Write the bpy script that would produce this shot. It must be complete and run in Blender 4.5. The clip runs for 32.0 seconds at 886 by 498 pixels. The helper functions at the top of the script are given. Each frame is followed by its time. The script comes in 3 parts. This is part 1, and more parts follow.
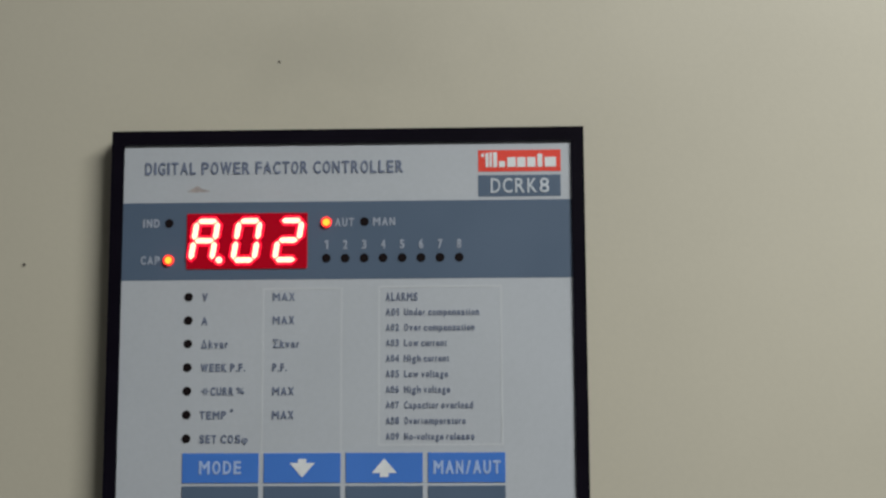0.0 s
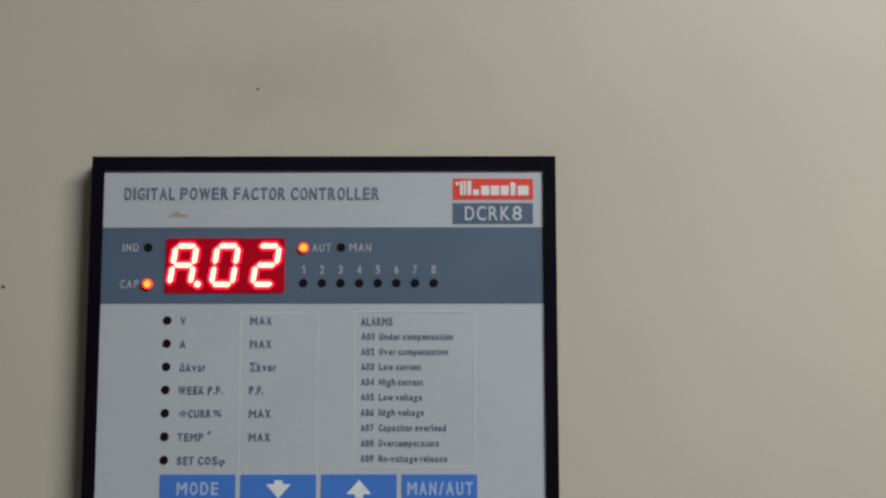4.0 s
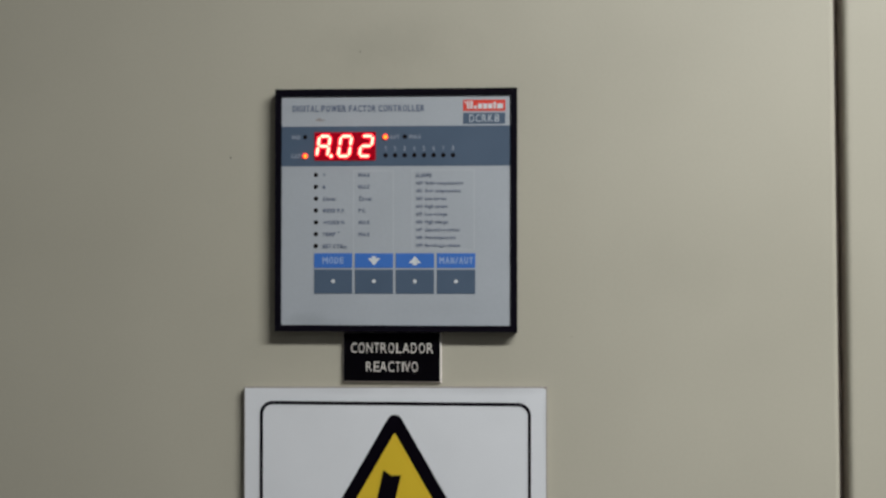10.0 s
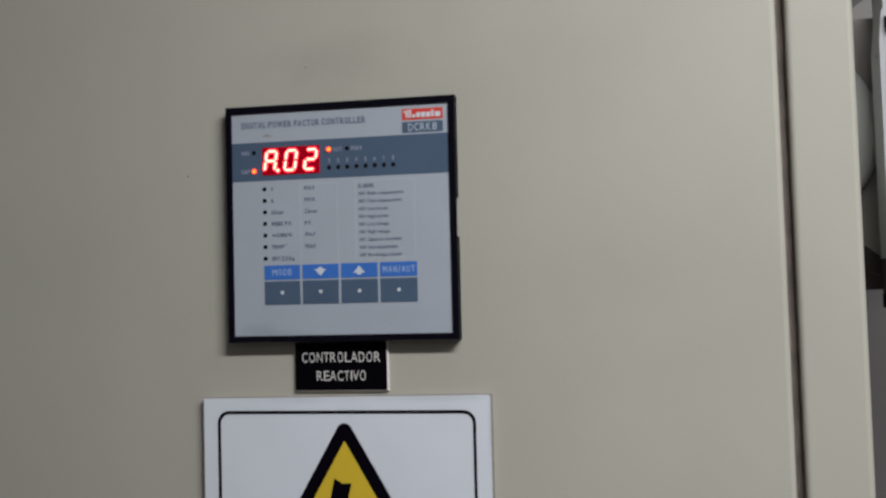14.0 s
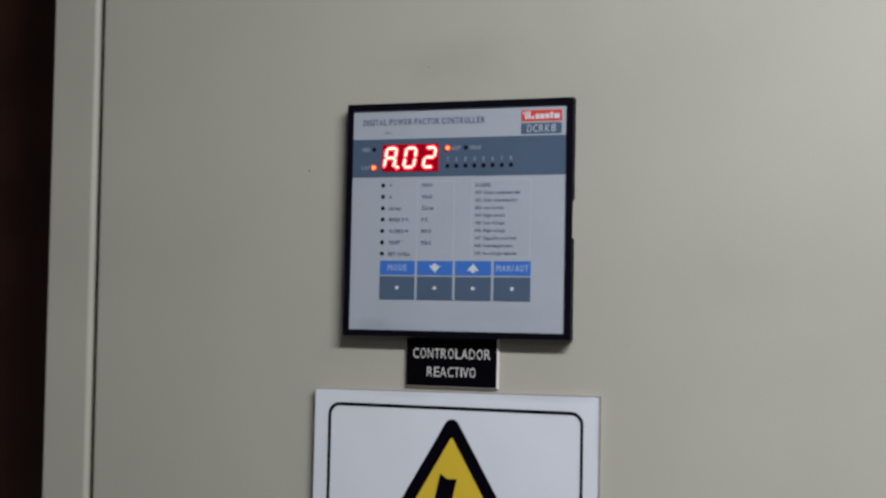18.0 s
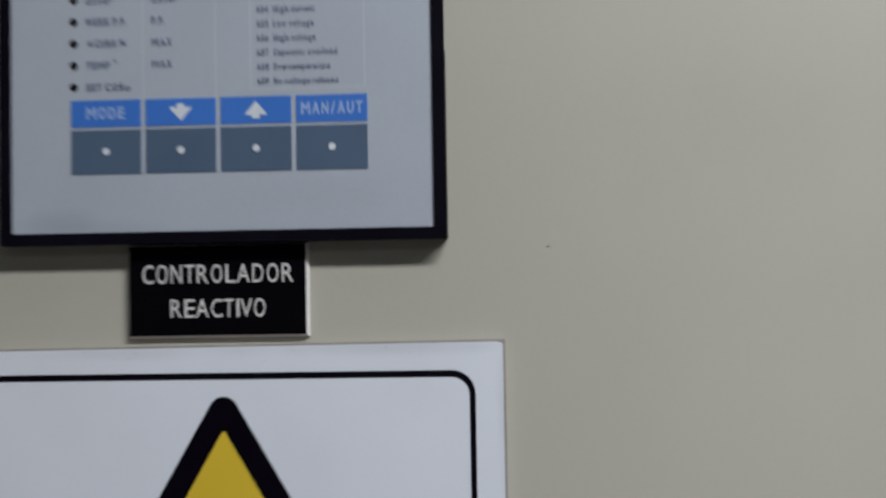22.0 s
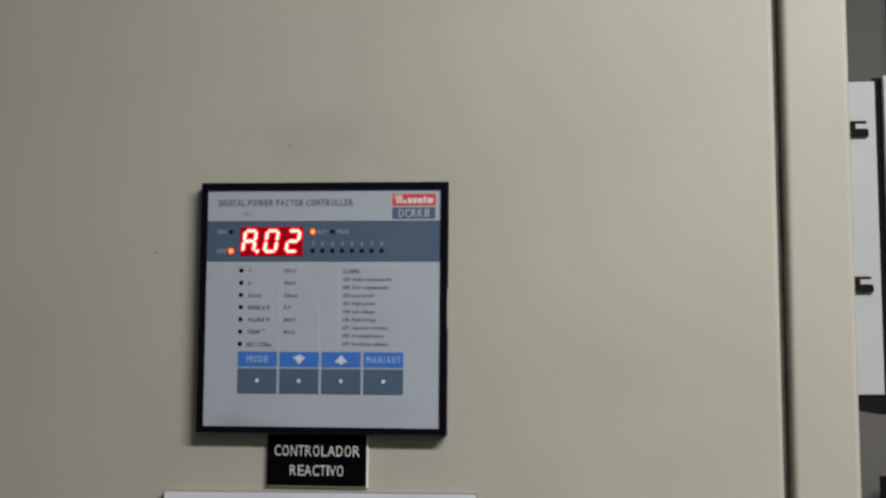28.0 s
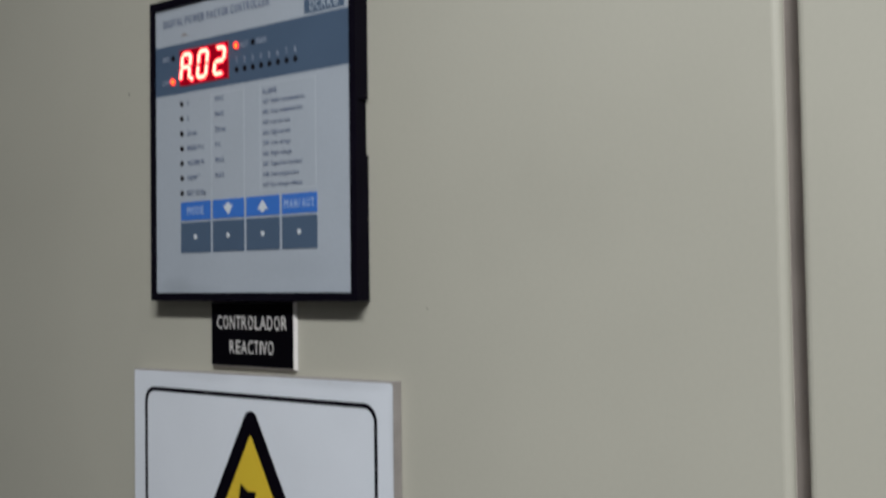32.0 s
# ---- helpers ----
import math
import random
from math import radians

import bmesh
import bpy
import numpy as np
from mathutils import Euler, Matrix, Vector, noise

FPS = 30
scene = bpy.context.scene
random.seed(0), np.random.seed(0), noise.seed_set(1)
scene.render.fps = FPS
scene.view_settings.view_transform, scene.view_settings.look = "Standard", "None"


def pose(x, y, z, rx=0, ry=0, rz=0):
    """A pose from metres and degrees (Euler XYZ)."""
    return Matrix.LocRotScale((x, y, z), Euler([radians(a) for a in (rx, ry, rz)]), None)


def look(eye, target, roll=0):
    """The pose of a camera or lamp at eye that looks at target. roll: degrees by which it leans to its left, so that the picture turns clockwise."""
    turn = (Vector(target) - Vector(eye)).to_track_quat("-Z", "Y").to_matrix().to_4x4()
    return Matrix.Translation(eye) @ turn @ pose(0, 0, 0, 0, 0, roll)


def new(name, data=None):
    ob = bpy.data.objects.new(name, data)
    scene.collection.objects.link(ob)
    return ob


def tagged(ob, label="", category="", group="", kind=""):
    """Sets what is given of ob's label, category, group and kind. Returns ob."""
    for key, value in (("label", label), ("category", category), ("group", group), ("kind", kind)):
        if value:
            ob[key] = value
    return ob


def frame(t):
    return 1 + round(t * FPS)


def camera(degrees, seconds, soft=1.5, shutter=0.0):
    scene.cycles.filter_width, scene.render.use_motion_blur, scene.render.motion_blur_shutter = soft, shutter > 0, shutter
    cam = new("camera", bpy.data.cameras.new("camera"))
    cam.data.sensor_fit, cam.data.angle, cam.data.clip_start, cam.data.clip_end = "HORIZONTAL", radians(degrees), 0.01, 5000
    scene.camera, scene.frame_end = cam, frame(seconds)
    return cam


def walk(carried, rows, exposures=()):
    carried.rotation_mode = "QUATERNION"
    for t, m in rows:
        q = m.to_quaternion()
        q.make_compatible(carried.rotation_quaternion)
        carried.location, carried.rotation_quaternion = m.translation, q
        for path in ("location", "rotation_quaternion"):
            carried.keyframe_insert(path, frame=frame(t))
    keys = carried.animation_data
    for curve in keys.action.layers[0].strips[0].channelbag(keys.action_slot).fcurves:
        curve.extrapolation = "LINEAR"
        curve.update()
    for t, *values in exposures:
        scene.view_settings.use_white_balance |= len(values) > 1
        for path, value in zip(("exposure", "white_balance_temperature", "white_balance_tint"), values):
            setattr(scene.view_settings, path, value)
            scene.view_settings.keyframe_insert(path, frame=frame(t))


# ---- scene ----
import functools

Z0 = 1.55          # height of the controller's centre above the floor
LEAN = 0.011       # the controller, nameplate and sign hang a little askew on the door (radians)
cam = camera(38.19, 32.0, soft=2.5, shutter=0.5)
PATH = [
    (0.0, pose(0.0419, -0.3887, 1.5371, 97.086, 0.894, 1.948)),
    (0.5, pose(0.0430, -0.3913, 1.5368, 97.445, 0.831, 1.728)),
    (1.0, pose(0.0438, -0.3932, 1.5397, 97.315, 0.927, 1.578)),
    (1.5, pose(0.0431, -0.3968, 1.5432, 97.150, 0.673, 1.522)),
    (2.0, pose(0.0436, -0.3974, 1.5407, 97.574, 0.820, 1.561)),
    (2.5, pose(0.0406, -0.3957, 1.5422, 97.138, 0.873, 1.093)),
    (4.5, pose(0.0362, -0.4023, 1.5445, 96.944, 0.708, -0.102)),
    (5.0, pose(0.0290, -0.4071, 1.5431, 96.718, 0.807, -0.311)),
    (5.5, pose(0.0062, -0.4103, 1.5401, 96.069, 0.575, -1.674)),
    (6.0, pose(-0.0074, -0.4134, 1.5250, 95.568, 1.361, -3.516)),
    (6.5, pose(-0.0215, -0.4251, 1.5129, 95.557, 1.859, -3.856)),
    (7.0, pose(0.0011, -0.4410, 1.5099, 95.207, 1.514, -3.099)),
    (7.5, pose(0.0795, -0.4477, 1.5133, 95.121, 0.786, 1.105)),
    (8.0, pose(0.1332, -0.4731, 1.5256, 93.797, -0.344, 7.702)),
    (8.5, pose(0.1447, -0.5052, 1.5200, 94.162, 0.320, 10.366)),
    (9.0, pose(0.1052, -0.5818, 1.5201, 94.269, 0.317, 8.707)),
    (9.5, pose(0.1010, -0.6626, 1.5001, 92.703, 0.442, 7.789)),
    (10.0, pose(0.0785, -0.7605, 1.5171, 90.722, 0.573, 3.840)),
    (10.5, pose(0.1200, -0.7964, 1.5047, 91.554, 0.844, 4.024)),
    (11.0, pose(0.1824, -0.7800, 1.5009, 91.491, 0.341, 6.432)),
    (11.5, pose(0.2306, -0.7675, 1.4961, 92.111, 0.404, 10.140)),
    (12.0, pose(0.2385, -0.7575, 1.5027, 92.666, 1.155, 13.150)),
    (12.5, pose(0.2436, -0.7520, 1.4999, 92.841, 1.684, 13.899)),
    (13.0, pose(0.2403, -0.7440, 1.4945, 93.078, 1.333, 13.495)),
    (13.5, pose(0.2373, -0.7424, 1.4981, 92.516, 2.002, 13.091)),
    (15.5, pose(0.2178, -0.7332, 1.4938, 92.388, 1.646, 13.120)),
    (16.0, pose(0.2226, -0.7369, 1.4890, 92.995, 1.669, 14.478)),
    (16.5, pose(0.2234, -0.7461, 1.4815, 93.357, 1.688, 15.663)),
    (17.0, pose(0.2316, -0.7465, 1.4830, 93.419, 0.374, 15.855)),
    (17.5, pose(0.2435, -0.7439, 1.4886, 92.780, -0.602, 17.544)),
    (18.0, pose(0.2334, -0.7458, 1.4855, 93.403, -0.556, 18.051)),
    (18.5, pose(0.2299, -0.7529, 1.4893, 92.773, -0.127, 15.398)),
    (19.0, pose(0.2180, -0.7514, 1.4850, 91.658, -0.385, 15.220)),
    (19.5, pose(0.1993, -0.7558, 1.4831, 91.842, -0.127, 12.475)),
    (20.0, pose(0.1734, -0.7593, 1.4889, 91.235, 0.182, 10.270)),
    (20.5, pose(0.1381, -0.7593, 1.4892, 90.945, 0.812, 6.988)),
    (21.0, pose(0.1171, -0.7192, 1.4794, 89.880, 2.235, 3.944)),
    (21.5, pose(0.0879, -0.6009, 1.4720, 90.806, 1.789, 2.216)),
    (22.0, pose(0.0949, -0.4089, 1.4617, 91.714, 1.582, 3.611)),
    (22.5, pose(0.0655, -0.3039, 1.4577, 90.889, 1.617, 4.247)),
    (23.0, pose(0.0537, -0.2512, 1.4532, 90.916, 1.877, 5.941)),
    (23.5, pose(0.0422, -0.2343, 1.4507, 92.642, 1.106, 5.510)),
    (24.0, pose(0.0416, -0.2322, 1.4508, 93.260, 1.022, 5.039)),
    (24.5, pose(0.0468, -0.2441, 1.4564, 93.314, 1.025, 5.556)),
    (25.0, pose(0.0501, -0.2943, 1.4622, 93.717, 1.062, 4.993)),
    (25.5, pose(0.0675, -0.3994, 1.4552, 96.051, 0.236, 5.229)),
    (26.0, pose(0.0946, -0.5391, 1.4841, 92.764, 0.307, 4.276)),
    (26.5, pose(0.0871, -0.6650, 1.5116, 93.082, 1.038, 3.051)),
    (28.5, pose(0.1856, -0.7311, 1.5180, 95.287, -0.652, 8.779)),
    (29.0, pose(0.2441, -0.7141, 1.5175, 93.912, -0.577, 14.110)),
    (29.5, pose(0.3069, -0.7010, 1.4887, 94.617, -0.795, 17.631)),
    (30.0, pose(0.3496, -0.6494, 1.4657, 93.687, 0.453, 21.279)),
    (30.5, pose(0.3308, -0.5756, 1.4789, 94.280, 1.276, 21.590)),
    (31.0, pose(0.3535, -0.4927, 1.4774, 95.364, 0.870, 27.287)),
    (31.5, pose(0.4362, -0.4103, 1.4833, 94.814, -1.456, 39.176)),
    (32.0, pose(0.4499, -0.3697, 1.4808, 91.877, 1.093, 42.423)),
]
walk(cam, PATH, exposures=[(0.0, 0.07, 6820, 13.3), (2.5, 0.05, 6800, 13.5), (5.0, 0.0, 6660, 14), (6.0, 0.10, 6560, 15.5), (7.0, 0.14, 6600, 14.5), (8.0, -0.10, 6750, 13.5),
                          (9.0, 0.09, 6680, 13.5), (10.0, 0.0, 6680, 14), (11.0, -0.12, 6580, 14.5), (12.0, -0.04, 6480, 15), (13.0, -0.06, 6400, 16), (16.0, -0.03, 6280, 18),
                          (18.0, 0.06, 6220, 18), (20.0, 0.01, 6130, 17.5), (21.0, -0.10, 6080, 16.5), (22.0, -0.04, 6200, 17), (23.0, 0.12, 6350, 15.5), (24.0, 0.28, 6420, 14),
                          (25.0, 0.25, 6500, 13.3), (26.0, 0.03, 6650, 14), (29.0, -0.05, 6520, 14.5), (32.0, -0.05, 6300, 15)])

# ---- light ----
world = bpy.data.worlds.new("room_air")
scene.world = world
world.use_nodes = True
world.node_tree.nodes["Background"].inputs[0].default_value = (0.5, 0.55, 0.6, 1)
world.node_tree.nodes["Background"].inputs[1].default_value = 0.02


def area_lamp(name, eye, target, sx, sy, watts, colour):
    data = bpy.data.lights.new(name, "AREA")
    data.shape, data.size, data.size_y, data.energy, data.color = "RECTANGLE", sx, sy, watts, colour
    ob = new(name, data)
    ob.matrix_world = look(eye, target)
    return ob


LAMP = (0.76, -0.70, 2.27)
area_lamp("ceiling_tube_light", LAMP, (LAMP[0], LAMP[1], 0), 0.85, 0.12, 26.4, (0.95, 1.0, 0.97))
# weak fill light, added to soften contrast; not a known lamp
area_lamp("added_fill_light", (0.3, -2.6, 2.62), (0.3, -2.6, 0), 1.2, 0.14, 5, (0.95, 1.0, 0.97))


# ---- materials ----
def material(name, colour, rough=0.5, metal=0.0, spots=0.0, spot_scale=12.0, grain=0.0, grain_scale=900.0,
             bump=0.0, bump_scale=1500.0, emit=None, power=0.0, spec=0.5, coat=0.0, patches=()):
    """A painted, plastic or metal surface with broad stains, fine grain and fine relief, in metres."""
    m = bpy.data.materials.new(name)
    m.use_nodes = True
    t = m.node_tree
    b = t.nodes["Principled BSDF"]
    b.inputs["Roughness"].default_value = rough
    b.inputs["Metallic"].default_value = metal
    b.inputs["Specular IOR Level"].default_value = spec
    b.inputs["Coat Weight"].default_value = coat
    b.inputs["Base Color"].default_value = (*colour, 1)
    geo = t.nodes.new("ShaderNodeNewGeometry")

    def noise_at(scale, detail):
        n = t.nodes.new("ShaderNodeTexNoise")
        n.inputs["Scale"].default_value, n.inputs["Detail"].default_value = scale, detail
        t.links.new(geo.outputs["Position"], n.inputs["Vector"])
        return n

    last = None
    for amount, scale, detail in ((spots, spot_scale, 4.0), (grain, grain_scale, 2.0)):
        if amount <= 0:
            continue
        n = noise_at(scale, detail)
        r = t.nodes.new("ShaderNodeMapRange")
        r.inputs["From Min"].default_value, r.inputs["From Max"].default_value = 0.3, 0.7
        r.inputs["To Min"].default_value, r.inputs["To Max"].default_value = 1 - amount, 1 + amount
        t.links.new(n.outputs["Fac"], r.inputs["Value"])
        mul = t.nodes.new("ShaderNodeVectorMath")
        mul.operation = "SCALE"
        if last is None:
            mul.inputs[0].default_value = colour
        else:
            t.links.new(last, mul.inputs[0])
        t.links.new(r.outputs["Result"], mul.inputs["Scale"])
        last = mul.outputs["Vector"]
        if amount == spots:
            rr = t.nodes.new("ShaderNodeMapRange")
            rr.inputs["From Min"].default_value, rr.inputs["From Max"].default_value = 0.3, 0.7
            rr.inputs["To Min"].default_value, rr.inputs["To Max"].default_value = rough * 0.9, min(1, rough * 1.1)
            t.links.new(n.outputs["Fac"], rr.inputs["Value"])
            t.links.new(rr.outputs["Result"], b.inputs["Roughness"])
    for cx, cz, rx, rz, amount in patches:
        # a soft-edged darker patch of the size rx by rz round (cx, cz)
        place = t.nodes.new("ShaderNodeMapping")
        place.vector_type = "TEXTURE"
        place.inputs["Location"].default_value, place.inputs["Scale"].default_value = (cx, 0, cz), (rx, 100, rz)
        t.links.new(geo.outputs["Position"], place.inputs["Vector"])
        length = t.nodes.new("ShaderNodeVectorMath")
        length.operation = "LENGTH"
        t.links.new(place.outputs["Vector"], length.inputs[0])
        n = noise_at(55.0, 3.0)
        add = t.nodes.new("ShaderNodeMath")
        add.operation = "ADD"
        t.links.new(length.outputs["Value"], add.inputs[0])
        t.links.new(n.outputs["Fac"], add.inputs[1])
        r = t.nodes.new("ShaderNodeMapRange")
        r.interpolation_type = "SMOOTHSTEP"
        r.inputs["From Min"].default_value, r.inputs["From Max"].default_value = 0.5, 1.7
        r.inputs["To Min"].default_value, r.inputs["To Max"].default_value = 1 - amount, 1
        t.links.new(add.outputs["Value"], r.inputs["Value"])
        mul = t.nodes.new("ShaderNodeVectorMath")
        mul.operation = "SCALE"
        t.links.new(last, mul.inputs[0])
        t.links.new(r.outputs["Result"], mul.inputs["Scale"])
        last = mul.outputs["Vector"]
    if last is not None:
        t.links.new(last, b.inputs["Base Color"])
    if bump > 0:
        n = noise_at(bump_scale, 2.0)
        bp = t.nodes.new("ShaderNodeBump")
        bp.inputs["Strength"].default_value, bp.inputs["Distance"].default_value = bump, 0.0002
        t.links.new(n.outputs["Fac"], bp.inputs["Height"])
        t.links.new(bp.outputs["Normal"], b.inputs["Normal"])
    if emit:
        b.inputs["Emission Color"].default_value = (*emit, 1)
        b.inputs["Emission Strength"].default_value = power
    return m


BEIGE = material("beige_powder_coat", (0.468, 0.447, 0.375), 0.45, spots=0.03, spot_scale=9, grain=0.012, grain_scale=500, bump=0.12, bump_scale=900)
# darker patches: a dust mark above the controller, a band below, one at right
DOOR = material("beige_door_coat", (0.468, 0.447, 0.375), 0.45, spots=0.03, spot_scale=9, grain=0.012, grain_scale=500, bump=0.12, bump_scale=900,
                patches=((-0.005, Z0 + 0.098, 0.055, 0.022, 0.10), (-0.03, Z0 - 0.082, 0.09, 0.012, 0.05), (0.16, Z0 - 0.04, 0.05, 0.03, 0.025)))
# brown that stands for the weaker light on the frame's side faces
SIDE_SHADE = material("frame_side_shade_brown", (0.31, 0.275, 0.245), 0.7, spots=0.12, spot_scale=50)
# brown that darkens the door's side faces in place of real shade
FLANK_SHADE = material("door_flank_shade_brown", (0.33, 0.285, 0.255), 0.7, spots=0.12, spot_scale=50)
BROWN_SEAL = material("brown_rubber_edging", (0.15, 0.115, 0.10), 0.75, spots=0.15, spot_scale=70)
DUST = material("dusty_door_rebate", (0.42, 0.35, 0.31), 0.8, spots=0.2, spot_scale=60)
SEAL = material("dark_door_seal", (0.03, 0.026, 0.024), 0.8, spots=0.2, spot_scale=60)
GASKET = material("black_rubber_gasket", (0.010, 0.009, 0.009), 0.7, spots=0.2, spot_scale=60, spec=0.1)
CORNER = material("dark_brown_plastic", (0.05, 0.036, 0.032), 0.6, spots=0.15, spot_scale=60)
TRIM = material("dark_brown_trim", (0.013, 0.008, 0.007), 0.7, spots=0.2, spot_scale=30, spec=0.2)
BLACK = material("black_moulded_plastic", (0.0045, 0.0035, 0.0075), 0.5, spots=0.15, spot_scale=80, bump=0.3, bump_scale=2500, spec=0.045)
# darker smears along the panel's bottom, strongest at the left
PANEL = material("pale_grey_membrane", (0.407, 0.441, 0.490), 0.45, spots=0.025, spot_scale=30, grain=0.018, grain_scale=650, bump=0.1, bump_scale=1800,
                 patches=((-0.053, Z0 - 0.0645, 0.016, 0.005, 0.12), (-0.038, Z0 - 0.0665, 0.02, 0.003, 0.06), (0.03, Z0 - 0.058, 0.03, 0.006, 0.03)))
SLATE = material("slate_blue_print", (0.075, 0.115, 0.18), 0.45, spots=0.03, spot_scale=40)
INK = material("grey_blue_ink", (0.125, 0.155, 0.235), 0.5, spots=0.08, spot_scale=600)
PALE = material("white_ink", (0.66, 0.69, 0.72), 0.5, spots=0.05, spot_scale=500)
BAND_INK = material("faded_pale_ink", (0.30, 0.34, 0.42), 0.5, spots=0.12, spot_scale=700)
CAPTION = material("pale_blue_ink", (0.30, 0.41, 0.66), 0.5, spots=0.08, spot_scale=500)
BADGE_INK = material("pale_grey_badge_ink", (0.47, 0.52, 0.58), 0.5, spots=0.06, spot_scale=500)
FRAME_INK = material("white_line_ink", (0.465, 0.50, 0.54), 0.5, spots=0.03, spot_scale=60)
AZURE = material("bright_blue_print", (0.045, 0.17, 0.56), 0.45, spots=0.03, spot_scale=60)
RED = material("red_logo_print", (0.72, 0.055, 0.035), 0.45, spots=0.04, spot_scale=200)
# filter and slab emission stand for the red glow spreading round the segments
FILTER = material("red_display_filter", (0.10, 0.0, 0.004), 0.25, emit=(1.0, 0.0, 0.025), power=0.21)
HALO = material("red_segment_halo", (0.4, 0.0, 0.01), 0.5, emit=(1.0, 0.004, 0.035), power=1.7)
SEGMENT = material("lit_display_segment", (0.4, 0.02, 0.01), 0.5, emit=(1.0, 0.20, 0.135), power=6.5)
LED_ON = material("lit_red_lamp", (0.4, 0.02, 0.01), 0.4, emit=(1.0, 0.02, 0.02), power=1.9)
LED_CORE = material("glowing_lamp_core", (0.4, 0.1, 0.01), 0.4, emit=(1.0, 0.27, 0.025), power=2.6)
LED_OFF = material("unlit_lamp_lens", (0.008, 0.005, 0.006), 0.6, spec=0.1)
SMUDGE = material("brown_smudge", (0.30, 0.275, 0.275), 0.7, spots=0.25, spot_scale=500)
PLATE = material("black_engraving_laminate", (0.002, 0.0017, 0.003), 0.45, spots=0.1, spot_scale=90, spec=0.04)
CORE = material("pale_laminate_core", (0.72, 0.68, 0.65), 0.5, spots=0.05, spot_scale=300)
# darker along the top edge and near the upper right edge
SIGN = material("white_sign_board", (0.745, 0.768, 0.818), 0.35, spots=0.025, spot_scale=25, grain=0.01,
                patches=((0.05, Z0 - 0.1065, 0.05, 0.0035, 0.14), (-0.03, Z0 - 0.1065, 0.04, 0.003, 0.10), (0.088, Z0 - 0.13, 0.003, 0.03, 0.12)))
SIGN_EDGE = material("grey_sign_edge", (0.31, 0.28, 0.262), 0.6, spots=0.1, spot_scale=120)
SIGN_BLACK = material("black_sign_print", (0.003, 0.002, 0.005), 0.4, spots=0.1, spot_scale=60, spec=0.06)
YELLOW = material("yellow_sign_print", (0.72, 0.50, 0.035), 0.35, spots=0.03, spot_scale=40)
CHIP = material("worn_paint_chip", (0.40, 0.375, 0.315), 0.7)
DIRT = material("grey_dirt_spot", (0.62, 0.62, 0.63), 0.8, spots=0.15, spot_scale=900)
SPECK = material("dark_dirt_speck", (0.10, 0.09, 0.08), 0.8)
PAPER = material("white_label_paper", (0.66, 0.68, 0.74), 0.5, spots=0.03, spot_scale=80)
WALL = material("grey_painted_wall", (0.172, 0.160, 0.153), 0.7, spots=0.08, spot_scale=6, bump=0.3, bump_scale=300)
# grey of the unseen surfaces, set by how much light they bounce
ROOM = material("bounce_grey", (0.30, 0.30, 0.30), 0.8, spots=0.05, spot_scale=3, bump=0.3, bump_scale=200)
FLOOR = material("grey_concrete_floor", (0.28, 0.27, 0.26), 0.6, spots=0.12, spot_scale=5, grain=0.05, grain_scale=200)
DARKWOOD = material("dark_brown_wood", (0.055, 0.017, 0.010), 0.5, spots=0.25, spot_scale=20)
BRACKET = material("black_brown_bracket", (0.022, 0.011, 0.009), 0.6, spots=0.25, spot_scale=40)
WOODEN = material("weathered_brown_wood", (0.030, 0.021, 0.017), 0.7, spots=0.3, spot_scale=60)
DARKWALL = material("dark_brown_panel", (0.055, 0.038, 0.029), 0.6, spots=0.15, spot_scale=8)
WHITE_PLASTIC = material("white_enclosure_plastic", (0.50, 0.505, 0.515), 0.45, spots=0.03, spot_scale=30)
DOME = material("opal_white_glass", (0.56, 0.57, 0.53), 0.6, spots=0.03, spot_scale=20)
LAMP_PLATE = material("pale_grey_lamp_plate", (0.24, 0.225, 0.205), 0.6, spots=0.06, spot_scale=25)
GRILLE = material("black_grille_plastic", (0.02, 0.017, 0.016), 0.45, spots=0.1, spot_scale=60)
SLAT = material("dark_grille_slat", (0.024, 0.016, 0.015), 0.5, spots=0.1, spot_scale=60)
STEEL = material("screw_steel", (0.6, 0.6, 0.6), 0.3, metal=1.0)


# ---- mesh helpers ----
def part(name, bm, mat, parent=None, label="", smooth=False):
    me = bpy.data.meshes.new(name)
    bmesh.ops.recalc_face_normals(bm, faces=bm.faces)
    bm.to_mesh(me)
    bm.free()
    me.materials.append(mat)
    if smooth:
        for f in me.polygons:
            f.use_smooth = True
    ob = new(name, me)
    ob.parent = parent
    if label:
        ob["label"] = label
    return ob


def thing(name, at, label, category, group="", kind=""):
    ob = new(name)
    ob.location = at
    ob.empty_display_size = 0.05
    return tagged(ob, label, category, group, kind)


def add_box(bm, x0, x1, y0, y1, z0, z1, bevel=0.0, segments=2):
    m = Matrix.Translation(((x0 + x1) / 2, (y0 + y1) / 2, (z0 + z1) / 2)) @ Matrix.Diagonal((x1 - x0, y1 - y0, z1 - z0, 1))
    made = bmesh.ops.create_cube(bm, size=1, matrix=m)
    if bevel > 0:
        edges = list({e for v in made["verts"] for e in v.link_edges})
        bmesh.ops.bevel(bm, geom=edges, offset=bevel, segments=segments, affect="EDGES", profile=0.5)
    return bm


def box(x0, x1, y0, y1, z0, z1, bevel=0.0, segments=2):
    return add_box(bmesh.new(), x0, x1, y0, y1, z0, z1, bevel, segments)


